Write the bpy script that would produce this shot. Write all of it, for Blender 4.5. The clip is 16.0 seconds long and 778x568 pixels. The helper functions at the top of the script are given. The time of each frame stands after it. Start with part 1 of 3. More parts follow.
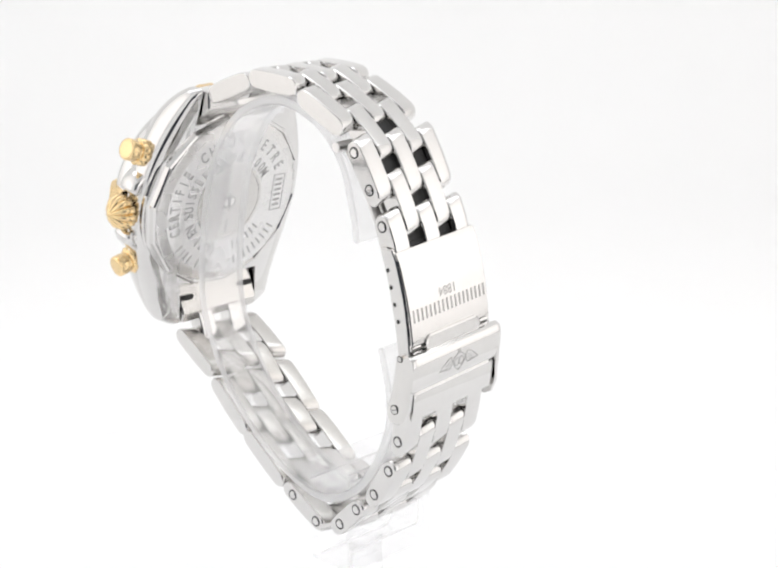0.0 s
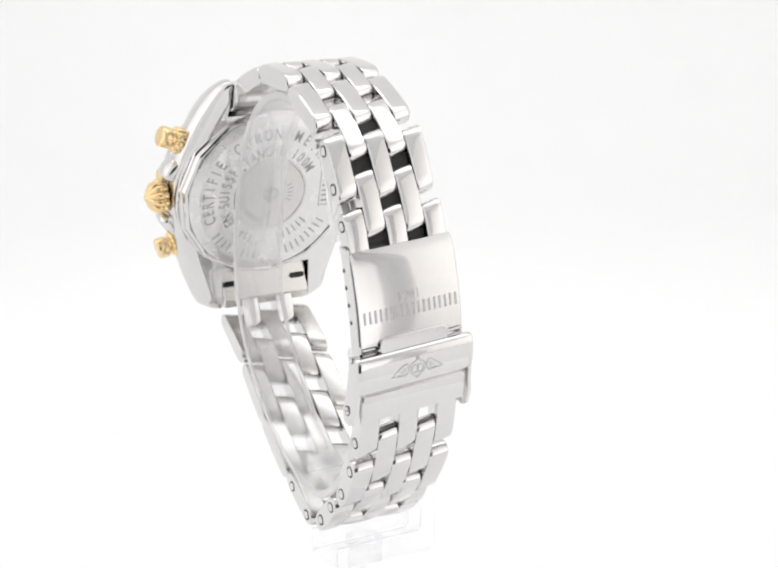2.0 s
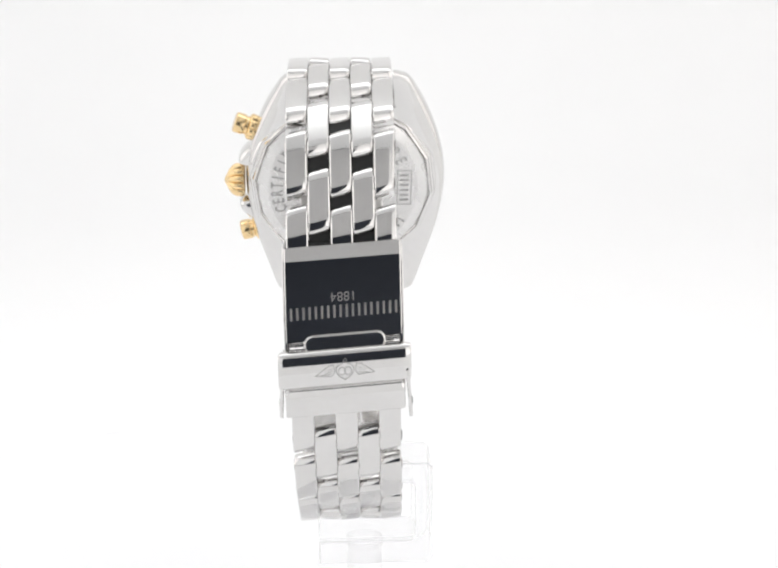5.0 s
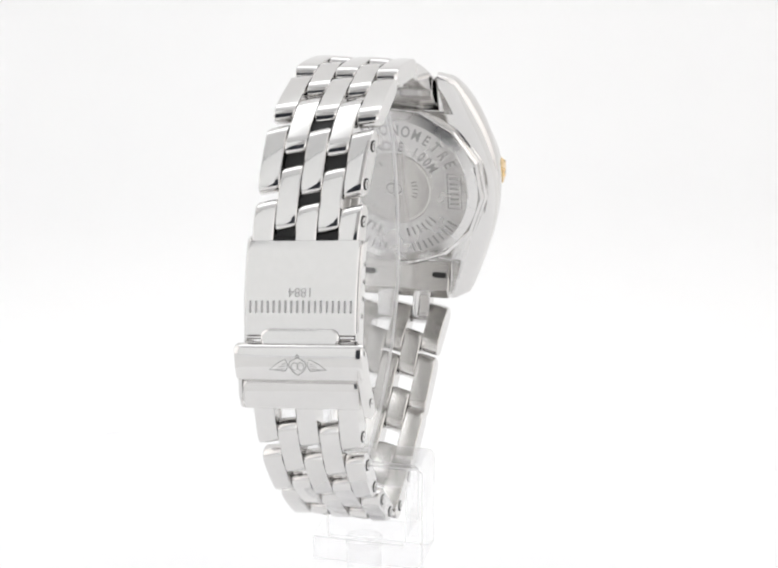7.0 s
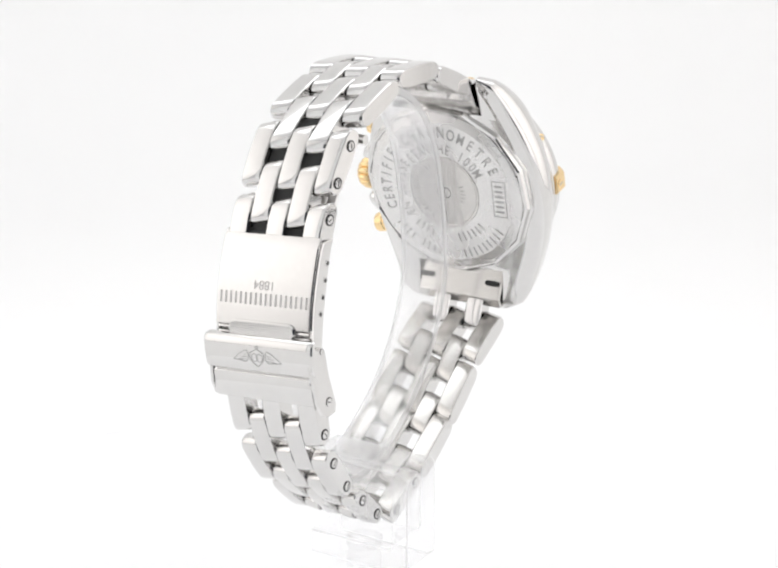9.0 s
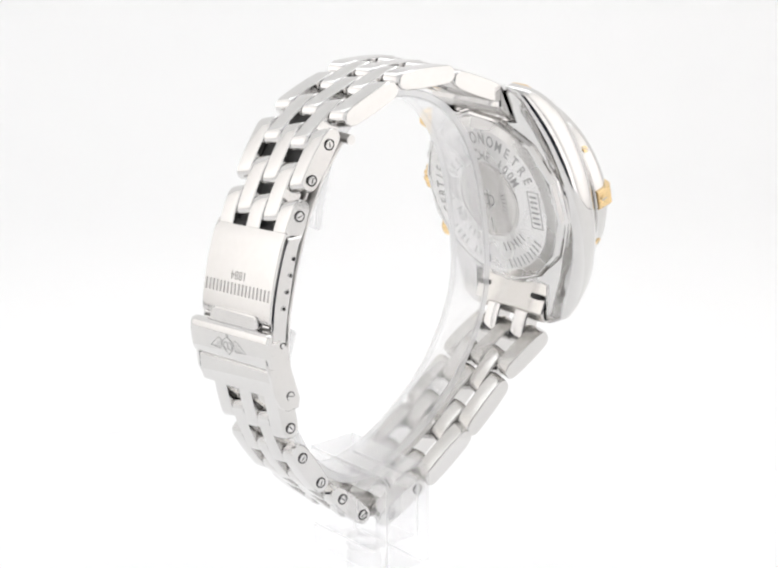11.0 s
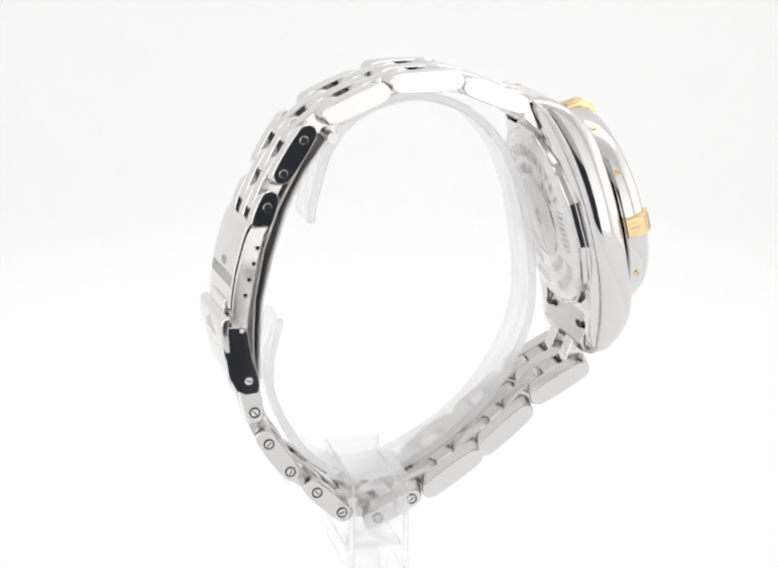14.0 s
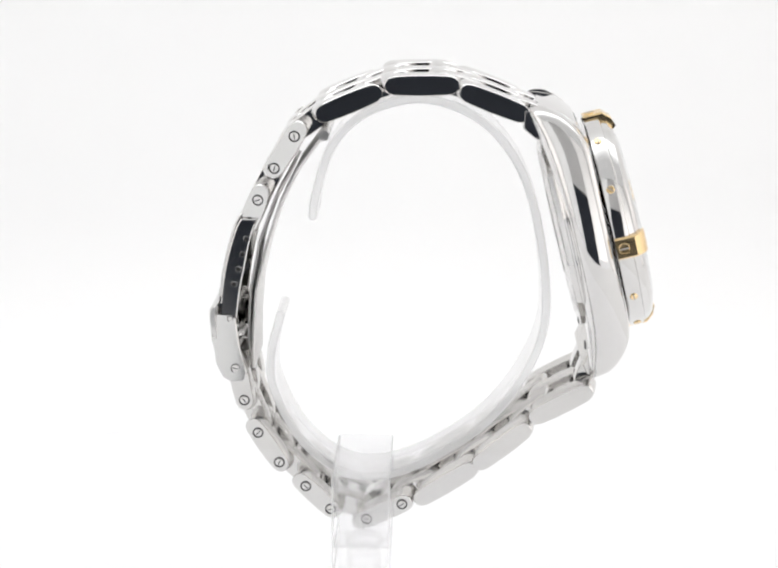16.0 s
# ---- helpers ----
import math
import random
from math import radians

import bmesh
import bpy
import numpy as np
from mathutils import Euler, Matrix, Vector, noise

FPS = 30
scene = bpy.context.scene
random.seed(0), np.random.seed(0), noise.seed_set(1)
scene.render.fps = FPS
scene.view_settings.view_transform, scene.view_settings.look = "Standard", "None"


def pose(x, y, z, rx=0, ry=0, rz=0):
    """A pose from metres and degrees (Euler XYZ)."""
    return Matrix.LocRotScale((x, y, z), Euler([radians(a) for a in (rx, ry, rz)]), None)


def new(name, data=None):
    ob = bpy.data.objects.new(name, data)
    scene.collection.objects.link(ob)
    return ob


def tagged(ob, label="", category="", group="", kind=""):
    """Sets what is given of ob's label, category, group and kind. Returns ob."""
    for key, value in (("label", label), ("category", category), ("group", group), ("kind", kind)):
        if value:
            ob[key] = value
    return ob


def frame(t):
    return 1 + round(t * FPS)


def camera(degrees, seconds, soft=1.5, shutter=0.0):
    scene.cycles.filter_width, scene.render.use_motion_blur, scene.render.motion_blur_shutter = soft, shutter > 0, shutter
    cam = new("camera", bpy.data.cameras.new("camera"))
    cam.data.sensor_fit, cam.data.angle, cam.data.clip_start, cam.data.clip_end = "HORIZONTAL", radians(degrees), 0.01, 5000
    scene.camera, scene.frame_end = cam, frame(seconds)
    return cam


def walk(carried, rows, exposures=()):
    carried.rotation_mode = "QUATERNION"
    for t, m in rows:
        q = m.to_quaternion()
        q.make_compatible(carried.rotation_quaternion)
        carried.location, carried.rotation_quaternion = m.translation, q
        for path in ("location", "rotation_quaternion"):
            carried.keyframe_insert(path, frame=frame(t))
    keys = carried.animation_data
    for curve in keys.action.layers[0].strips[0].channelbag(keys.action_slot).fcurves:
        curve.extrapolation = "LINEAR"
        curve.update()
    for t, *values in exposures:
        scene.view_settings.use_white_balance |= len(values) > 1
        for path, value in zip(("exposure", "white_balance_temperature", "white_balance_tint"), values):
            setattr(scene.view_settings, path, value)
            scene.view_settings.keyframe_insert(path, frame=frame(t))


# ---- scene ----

# Sizes below are written in centimetres of the watch's own space (u: from the clasp to the case,
# v: across the bracelet, z: up, measured from the lens) and turned into metres by at().
CM = 0.01
FLOOR = -17.6


def at(u, v, z):
    return Vector((u * CM, v * CM, (z - FLOOR) * CM))


# ---- camera ----
cam = camera(27.486, 16.0, soft=2.3)
EYE = at(0, -29.704, 0)
stand_still = Matrix.Translation(EYE) @ pose(0, 0, 0, 0, 0, -0.945) @ pose(0, 0, 0, 90 - 16.63, 0, 0) @ pose(0, 0, 0, 0, 0, 0.147)
walk(cam, [(0, stand_still), (16, stand_still)], [(0, 1.52), (16, 1.52)])


# ---- materials ----
def principled(name, color, rough, metal=0.0):
    m = bpy.data.materials.new(name)
    m.use_nodes = True
    b = m.node_tree.nodes["Principled BSDF"]
    b.inputs["Base Color"].default_value = (*color, 1)
    b.inputs["Roughness"].default_value = rough
    b.inputs["Metallic"].default_value = metal
    return m, m.node_tree, b


def worn(name, color, rough, metal, scale=900, vary=0.04, bump=0.02, spread=0.06):
    """A surface with fine grain and broader smudges."""
    m, t, b = principled(name, color, rough, metal)
    n, l = t.nodes, t.links
    co = n.new("ShaderNodeTexCoord")
    fine, broad = n.new("ShaderNodeTexNoise"), n.new("ShaderNodeTexNoise")
    fine.inputs["Scale"].default_value, broad.inputs["Scale"].default_value = scale, scale / 9
    fine.inputs["Detail"].default_value = 4
    for k in (fine, broad):
        l.new(co.outputs["Object"], k.inputs["Vector"])
    r = n.new("ShaderNodeMapRange")
    r.inputs["To Min"].default_value, r.inputs["To Max"].default_value = max(rough - spread, 0.01), rough + spread
    l.new(broad.outputs["Fac"], r.inputs["Value"])
    l.new(r.outputs["Result"], b.inputs["Roughness"])
    mix = n.new("ShaderNodeMix")
    mix.data_type = "RGBA"
    mix.inputs[6].default_value = (*[c * (1 - vary) for c in color], 1)
    mix.inputs[7].default_value = (*[min(c * (1 + vary), 1) for c in color], 1)
    l.new(fine.outputs["Fac"], mix.inputs[0])
    l.new(mix.outputs[2], b.inputs["Base Color"])
    bp = n.new("ShaderNodeBump")
    bp.inputs["Strength"].default_value, bp.inputs["Distance"].default_value = bump, 0.0002
    l.new(fine.outputs["Fac"], bp.inputs["Height"])
    l.new(bp.outputs["Normal"], b.inputs["Normal"])
    return m


STEEL = worn("polished_steel", (0.71, 0.70, 0.69), 0.055, 1.0, 700, 0.03, 0.010, 0.03)
SATIN = worn("satin_steel", (0.74, 0.73, 0.72), 0.27, 1.0, 1500, 0.06, 0.05, 0.06)
BLADE = worn("brushed_blade_steel", (0.80, 0.79, 0.78), 0.52, 1.0, 1500, 0.06, 0.08, 0.06)
INNER = worn("brushed_inner_steel", (0.63, 0.615, 0.595), 0.24, 1.0, 1500, 0.07, 0.06, 0.06)
ENGRAVED = worn("engraved_steel", (0.43, 0.425, 0.42), 0.42, 1.0, 1500, 0.1, 0.08, 0.05)
# near-black that paints the shade in gaps, recesses, slots and holes
DARK = worn("painted_recess_shade", (0.018, 0.018, 0.018), 0.5, 0.3, 900, 0.2, 0.05)
GOLD = worn("polished_gold", (0.86, 0.65, 0.36), 0.17, 1.0, 700, 0.04, 0.015, 0.05)
WHITE = worn("white_card", (0.87, 0.88, 0.90), 0.75, 0.0, 60, 0.01, 0.03)
BLACK = worn("black_cloth", (0.085, 0.095, 0.118), 0.9, 0.0, 300, 0.2, 0.1)
CLOTH = worn("grey_tent_cloth", (0.50, 0.50, 0.50), 0.9, 0.0, 200, 0.1, 0.1)
POLE = worn("grey_pole", (0.62, 0.62, 0.63), 0.5, 0.0, 200, 0.1, 0.1)
PLATTER = worn("white_platter", (0.95, 0.955, 0.965), 0.6, 0.0, 60, 0.01, 0.02)
DIAL = worn("silver_dial", (0.75, 0.75, 0.74), 0.4, 0.2, 1200, 0.03, 0.02)


def clear(name, ior, tint, rough=0.03, curve=3.0, most=0.8):
    """Clear plastic or glass: what lies behind shows through, and the surface shines by its Fresnel gloss."""
    m = bpy.data.materials.new(name)
    m.use_nodes = True
    n, l = m.node_tree.nodes, m.node_tree.links
    n.remove(n["Principled BSDF"])
    through_it, gloss, mix = n.new("ShaderNodeBsdfTransparent"), n.new("ShaderNodeBsdfGlossy"), n.new("ShaderNodeMixShader")
    through_it.inputs["Color"].default_value = (*tint, 1)
    gloss.inputs["Roughness"].default_value = rough
    gloss.inputs["Color"].default_value = (0.98, 0.98, 0.98, 1)
    edge, power, share = n.new("ShaderNodeLayerWeight"), n.new("ShaderNodeMath"), n.new("ShaderNodeMath")
    edge.inputs["Blend"].default_value = 0.5
    power.operation, power.inputs[1].default_value = "POWER", curve
    share.operation, share.inputs[1].default_value, share.inputs[2].default_value = "MULTIPLY_ADD", most, ((ior - 1) / (ior + 1)) ** 2
    l.new(edge.outputs["Facing"], power.inputs[0])
    l.new(power.outputs[0], share.inputs[0])
    l.new(share.outputs[0], mix.inputs[0])
    l.new(through_it.outputs[0], mix.inputs[1])
    l.new(gloss.outputs[0], mix.inputs[2])
    # a share of true refraction bends what lies behind the edges
    bend, both = n.new("ShaderNodeBsdfGlass"), n.new("ShaderNodeMixShader")
    bend.inputs["IOR"].default_value, bend.inputs["Roughness"].default_value = ior, 0.02
    both.inputs[0].default_value = 0.09
    l.new(mix.outputs[0], both.inputs[1])
    l.new(bend.outputs[0], both.inputs[2])
    l.new(both.outputs[0], n["Material Output"].inputs["Surface"])
    return m


ACRYLIC = clear("clear_acrylic", 1.42, (0.995, 0.995, 0.997))
EDGE = clear("polished_acrylic_edge", 1.42, (0.995, 0.995, 0.998), 0.12, 1.6, 0.9)


def cloud(m, share):
    """Mixes in milky white that stands in for light caught in the plastic's cut edges and faces."""
    n, l = m.node_tree.nodes, m.node_tree.links
    out = n["Material Output"].inputs["Surface"]
    before = out.links[0].from_socket
    milk, mix = n.new("ShaderNodeBsdfPrincipled"), n.new("ShaderNodeMixShader")
    milk.inputs["Base Color"].default_value = (0.97, 0.97, 0.98, 1)
    milk.inputs["Roughness"].default_value = 0.15
    mix.inputs[0].default_value = share
    lit, both = n.new("ShaderNodeBsdfTranslucent"), n.new("ShaderNodeMixShader")
    lit.inputs["Color"].default_value = (0.98, 0.98, 0.985, 1)
    both.inputs[0].default_value = 0.75
    l.new(milk.outputs[0], both.inputs[1])
    l.new(lit.outputs[0], both.inputs[2])
    l.new(before, mix.inputs[1])
    l.new(both.outputs[0], mix.inputs[2])
    l.new(mix.outputs[0], out)


# strong painted gleam on the edges, a faint veil on the faces
cloud(EDGE, 0.42)
cloud(ACRYLIC, 0.05)
BENT = clear("bent_clear_acrylic", 1.42, (0.995, 0.995, 0.997), 0.05, 2.2)
cloud(BENT, 0.10)
CRYSTAL = clear("sapphire_glass", 1.6, (0.98, 0.99, 0.99))


def glow_sheet(name, strength, color, spot=None, base=0.8, reach=0.42, low=0.55):
    """A sheet that gives off light itself; spot = (axis, place, height) where its added glow is strongest."""
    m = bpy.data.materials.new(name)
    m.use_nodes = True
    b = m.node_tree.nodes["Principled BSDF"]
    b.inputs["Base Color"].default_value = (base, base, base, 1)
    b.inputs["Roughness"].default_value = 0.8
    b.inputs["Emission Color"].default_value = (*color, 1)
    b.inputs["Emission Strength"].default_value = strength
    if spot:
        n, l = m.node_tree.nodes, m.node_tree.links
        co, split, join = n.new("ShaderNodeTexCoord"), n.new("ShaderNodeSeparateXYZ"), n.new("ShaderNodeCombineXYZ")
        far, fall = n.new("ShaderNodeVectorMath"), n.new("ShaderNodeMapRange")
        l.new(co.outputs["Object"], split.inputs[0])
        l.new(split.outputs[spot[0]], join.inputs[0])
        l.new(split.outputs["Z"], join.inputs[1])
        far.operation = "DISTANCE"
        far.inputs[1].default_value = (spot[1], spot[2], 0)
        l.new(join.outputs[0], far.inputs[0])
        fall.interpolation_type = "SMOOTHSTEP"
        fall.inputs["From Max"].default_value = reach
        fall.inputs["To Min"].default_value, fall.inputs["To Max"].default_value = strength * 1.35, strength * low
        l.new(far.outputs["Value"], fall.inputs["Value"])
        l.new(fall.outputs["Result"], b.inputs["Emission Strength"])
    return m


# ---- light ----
# unseen tent sheets; glow and fall-off are set for what the steel reflects
GLOW_TOP = glow_sheet("glowing_top_diffuser", 0.74, (0.975, 0.99, 1.0), ("Y", 0.26, 0.66), 0.3, 0.36, 0.22)
GLOW_SIDE = glow_sheet("glowing_side_diffuser", 0.305, (1.0, 0.96, 0.93), ("Y", -0.08, 0.24), 0.5)
# front cloth with added glow, bright and dim, to lighten reflections in the flanks
GLOW_FRONT = glow_sheet("front_cloth_bright_glow", 0.28, (1.0, 0.975, 0.96), ("X", 0.30, 0.06), 0.5)
DIM_FRONT = glow_sheet("front_cloth_dim_glow", 0.17, (0.97, 0.99, 1.0), None, 0.5)
# the card is no lamp: a slight glow is added to whiten floor and backdrop
GLOW_BACK = glow_sheet("back_card_added_glow", 0.045, (0.965, 0.98, 1.0), ("X", -0.02, 0.05))
world = bpy.data.worlds.new("dim_studio")
world.use_nodes = True
world.node_tree.nodes["Background"].inputs["Color"].default_value = (0.02, 0.022, 0.026, 1)
scene.world = world


# ---- mesh helpers ----
def finish(bm, angle=32):
    bmesh.ops.recalc_face_normals(bm, faces=bm.faces[:])
    for f in bm.faces:
        f.smooth = True
    for e in bm.edges:
        if len(e.link_faces) == 2 and e.calc_face_angle(0) > radians(angle):
            e.smooth = False
    return bm


def part(name, bm, material, parent=None, label="", angle=32):
    finish(bm, angle)
    me = bpy.data.meshes.new(name)
    bm.to_mesh(me)
    bm.free()
    me.materials.append(material)
    ob = new(name, me)
    ob.parent = parent
    if label:
        ob["label"] = label
    return ob


def thing(name, label, category, kind="", group=""):
    return tagged(new(name), label, category, group, kind)


def loft(rings, bm=None, cap=True):
    """Rings of equally many points, joined by quads, the ends closed."""
    bm = bm or bmesh.new()
    rows = [[bm.verts.new(p) for p in ring] for ring in rings]
    n = len(rows[0])
    for a, b in zip(rows, rows[1:]):
        for k in range(n):
            bm.faces.new((a[k], a[(k + 1) % n], b[(k + 1) % n], b[k]))
    if cap:
        bm.faces.new(rows[0])
        bm.faces.new(rows[-1])
    return bm


def inset(poly, d):
    """A polygon of (a, b) pairs drawn in by d, roughly, along its corner normals."""
    area = sum(p[0] * q[1] - q[0] * p[1] for p, q in zip(poly, poly[1:] + poly[:1]))
    sign = 1 if area > 0 else -1
    out = []
    for k, p in enumerate(poly):
        a, b = Vector(poly[k - 1]), Vector(poly[(k + 1) % len(poly)])
        p = Vector(p)
        e, g = (p - a), (b - p)
        if e.length < 1e-9 or g.length < 1e-9:
            out.append(tuple(p))
            continue
        e.normalize(), g.normalize()
        m = Vector((-(e.y + g.y), e.x + g.x)) * sign
        m = m / max(m.length, 1e-6) / max(math.sqrt((1 + max(e.dot(g), -0.6)) / 2), 0.5)
        out.append(tuple(p + m * d))
    return out


def skew(u, z):
    """The middle line of the bracelet, which hangs a little askew on its stand."""
    return 0.366 - 0.040 * u + 0.0207 * (z + 9)


def slab(poly, v0, v1, edge=0.025, askew=True, bm=None, slant=None):
    """A profile of (u, z) pairs carried across the bracelet from v0 to v1, with its rims eased."""
    small = inset(poly, edge)
    rings = []
    soft = inset(poly, edge * 0.22)
    for v, q in ((v0, small), (v0 + edge, soft), (v0 + edge * 4, poly), (v1 - edge * 4, poly), (v1 - edge, soft), (v1, small)) if v1 - v0 > edge * 9 else ((v0, small), (v0 + edge, poly), (v1 - edge, poly), (v1, small)):
        # slant = (direction, rate): the piece leans along the bracelet as it goes across
        du, dz = (slant[0][0] * slant[1] * (v - (v0 + v1) / 2), slant[0][1] * slant[1] * (v - (v0 + v1) / 2)) if slant else (0, 0)
        rings.append([at(u + du, v + (skew(u, z) if askew else 0), z + dz) for u, z in q])
    return loft(rings, bm)


def strip(line, thick):
    """A closed profile that follows a line of (u, z) at a thickness."""
    left, right = [], []
    for k, p in enumerate(line):
        a, b = Vector(line[max(k - 1, 0)]), Vector(line[min(k + 1, len(line) - 1)])
        d = (b - a).normalized()
        n = Vector((-d.y, d.x)) * thick / 2
        left.append(tuple(Vector(p) + n))
        right.append(tuple(Vector(p) - n))
    return left + right[::-1]


def disc(centre, axis, r, depth, n=20, edge=0.0, bm=None):
    """A round head at centre whose far face lies depth along axis; edge eases its rim."""
    axis = Vector(axis).normalized()
    q = axis.to_track_quat("Z", "Y").to_matrix()
    rings = []
    for h, rr in ((0, r), (depth - edge, r), (depth, r - edge)) if edge else ((0, r), (depth, r)):
        rings.append([centre + q @ Vector((rr * math.cos(2 * math.pi * k / n), rr * math.sin(2 * math.pi * k / n), h)) * CM for k in range(n)])
    return loft(rings, bm)


def turned(centre, axis, profile, n=32, bm=None, flute=0, amount=0.0, cap=True):
    """A turned body: profile of (distance along axis, radius); flute cuts lengthwise grooves."""
    axis = Vector(axis).normalized()
    q = axis.to_track_quat("Z", "Y").to_matrix()
    rings = []
    for h, r in profile:
        ring = []
        for k in range(n):
            a = 2 * math.pi * k / n
            rr = r * (1 - amount * (1 - abs(math.sin(a * flute / 2)) ** 0.6)) if flute else r
            ring.append(centre + q @ Vector((rr * math.cos(a), rr * math.sin(a), h)) * CM)
        rings.append(ring)
    return loft(rings, bm, cap)


# ---- the light tent ----
def plane_box(name, lo, hi, material, label, kind="structure"):
    bm = bmesh.new()
    bmesh.ops.create_cube(bm, size=1)
    for v in bm.verts:
        v.co = Vector([lo[k] + (v.co[k] + 0.5) * (hi[k] - lo[k]) for k in range(3)])
    ob = part(name, bm, material)
    return tagged(ob, label, name.split("_")[0], "", kind)


def sweep():
    """Floor of white card that bends up into the back of the tent."""
    bm = bmesh.new()
    line = [(-0.28, 0.0), (0.0, 0.0), (0.16, 0.0)]
    line += [(0.16 + 0.05 * math.sin(a), 0.05 - 0.05 * math.cos(a)) for a in np.linspace(0.15, math.pi / 2, 10)]
    line += [(0.21, 0.65)]
    rings = []
    for x in (-0.46, 0.46):
        rings.append([(x, y, z) for y, z in line] + [(x, y + (0.004 if z > 0.03 else 0), z - 0.004) for y, z in line[::-1]])
    loft(rings, bm)
    # floor and backdrop carry the added glow of GLOW_BACK
    return tagged(part("backdrop", bm, GLOW_BACK), "seamless white card floor curving up into the backdrop, with an added glow", "backdrop", "", "structure")


def tent():
    sweep()
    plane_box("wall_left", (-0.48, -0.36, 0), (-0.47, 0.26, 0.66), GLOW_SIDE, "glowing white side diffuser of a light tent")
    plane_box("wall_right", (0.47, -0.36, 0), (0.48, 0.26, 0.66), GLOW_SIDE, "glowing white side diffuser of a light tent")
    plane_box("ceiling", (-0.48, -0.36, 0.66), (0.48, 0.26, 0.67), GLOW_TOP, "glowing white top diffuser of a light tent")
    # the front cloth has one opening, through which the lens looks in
    # unseen cloths, glowing right and dimmer left to shape the steel's reflections
    plane_box("wall_front_left", (-0.48, -0.37, -0.2), (-0.115, -0.362, 0.66), DIM_FRONT, "unseen white front cloth beside the tent's opening, with an added glow")
    plane_box("wall_front_right", (0.123, -0.37, -0.2), (0.48, -0.362, 0.66), GLOW_FRONT, "unseen white front cloth beside the tent's opening, with an added glow")
    plane_box("wall_front_top", (-0.115, -0.37, 0.26), (0.123, -0.362, 0.66), CLOTH, "white front cloth above the tent's opening")
    plane_box("floor_left", (-0.46, -0.361, -0.004), (-0.115, -0.28, 0.0), WHITE, "white card floor beside the tent's opening")
    plane_box("floor_right", (0.123, -0.361, -0.004), (0.46, -0.28, 0.0), WHITE, "white card floor beside the tent's opening")
    # unseen posts, made thick to dim what the steel reflects near the corners
    for x in (-0.44, 0.44):
        bm = turned(Vector((x, -0.335, 0.0)), (0, 0, 1), [(0.0, 2.2), (66.0, 2.2)], 20)
        tagged(part("corner_dimmer", bm, POLE), "unseen grey post added to dim reflections of the tent's corner", "tent pole", "tent poles")
    plane_box("wall_studio", (-0.5, -0.80, -0.4), (0.5, -0.79, 0.8), BLACK, "black cloth in the dark studio")
    plane_box("floor_studio", (-0.5, -0.79, -0.21), (0.5, -0.205, -0.2), BLACK, "dark studio floor")


# ---- wristwatch ----
PINS_TOP = [(2.80, -5.32), (2.00, -5.02), (1.49, -4.87), (0.62, -4.89), (0.08, -5.09), (-0.67, -5.41), (-1.27, -5.86), (-1.66, -6.48), (-1.98, -7.09), (-2.15, -7.53)]
PINS_LOW = [(-2.46, -10.38), (-2.32, -11.10), (-2.06, -11.77), (-1.65, -12.38), (-1.13, -12.87), (-0.64, -13.34), (0.08, -13.53), (0.78, -13.19), (1.29, -12.97), (2.05, -12.46), (2.43, -12.17), (3.10, -11.61), (3.52, -11.20), (4.25, -10.79)]
HALF = 1.0
LEAN = 0.27
DOWN = ((-0.20, -0.98), 0.07)


def link_profile(a, b, r, ext):
    """A rounded bar over two pins."""
    a, b = Vector(a), Vector(b)
    d = (b - a).normalized()
    n = Vector((-d.y, d.x))
    pts = []
    for c, s in ((b, 1), (a, -1)):
        for k in range(9):
            ang = -math.pi / 2 + math.pi * k / 8
            # the ends are a little squarer than half circles
            ca, sa = math.cos(ang), math.sin(ang)
            p = abs(ca) ** 2.4 + abs(sa) ** 2.4
            pts.append(tuple(c + (d * ca * (r + ext) + n * sa * r) * s / p ** (1 / 2.4)))
        for k in (0.25, 0.5, 0.75):
            q = c.lerp(a if s > 0 else b, k)
            pts.append(tuple(q + n * s * (r + 0.05 * k * (1 - k))))
    return pts


def screw(parent, u, v, z, out, slot, lean=0.0):
    """A screw or pin end in the flank of a link."""
    c = at(u, v + skew(u, z), z)
    # a dark disc paints the shade round the sunken head
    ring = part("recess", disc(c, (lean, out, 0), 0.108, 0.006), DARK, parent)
    head = disc(c, (lean, out, 0), 0.082, 0.016, 20, 0.01)
    ob = part("screw_head" if slot else "pin_end", head, STEEL, parent)
    if slot:
        bm = bmesh.new()
        bmesh.ops.create_cube(bm, size=1)
        turn = Matrix.Rotation(random.uniform(0, 3.1), 4, "Y")
        for w in bm.verts:
            w.co = c + turn @ Vector((w.co.x * 0.11, w.co.y * 0.006 + out * 0.0165, w.co.z * 0.02)) * CM
        part("slot", bm, DARK, parent)
    return ring, ob


def brush_inside(ob):
    """The faces of a link that look into the loop are brushed, not polished."""
    ob.data.materials.append(INNER)
    mid = at(1.0, 0, -9.2)
    for p in ob.data.polygons:
        d = (mid - p.center)
        d.y = 0
        if p.normal.dot(d.normalized()) > 0.55:
            p.material_index = 1


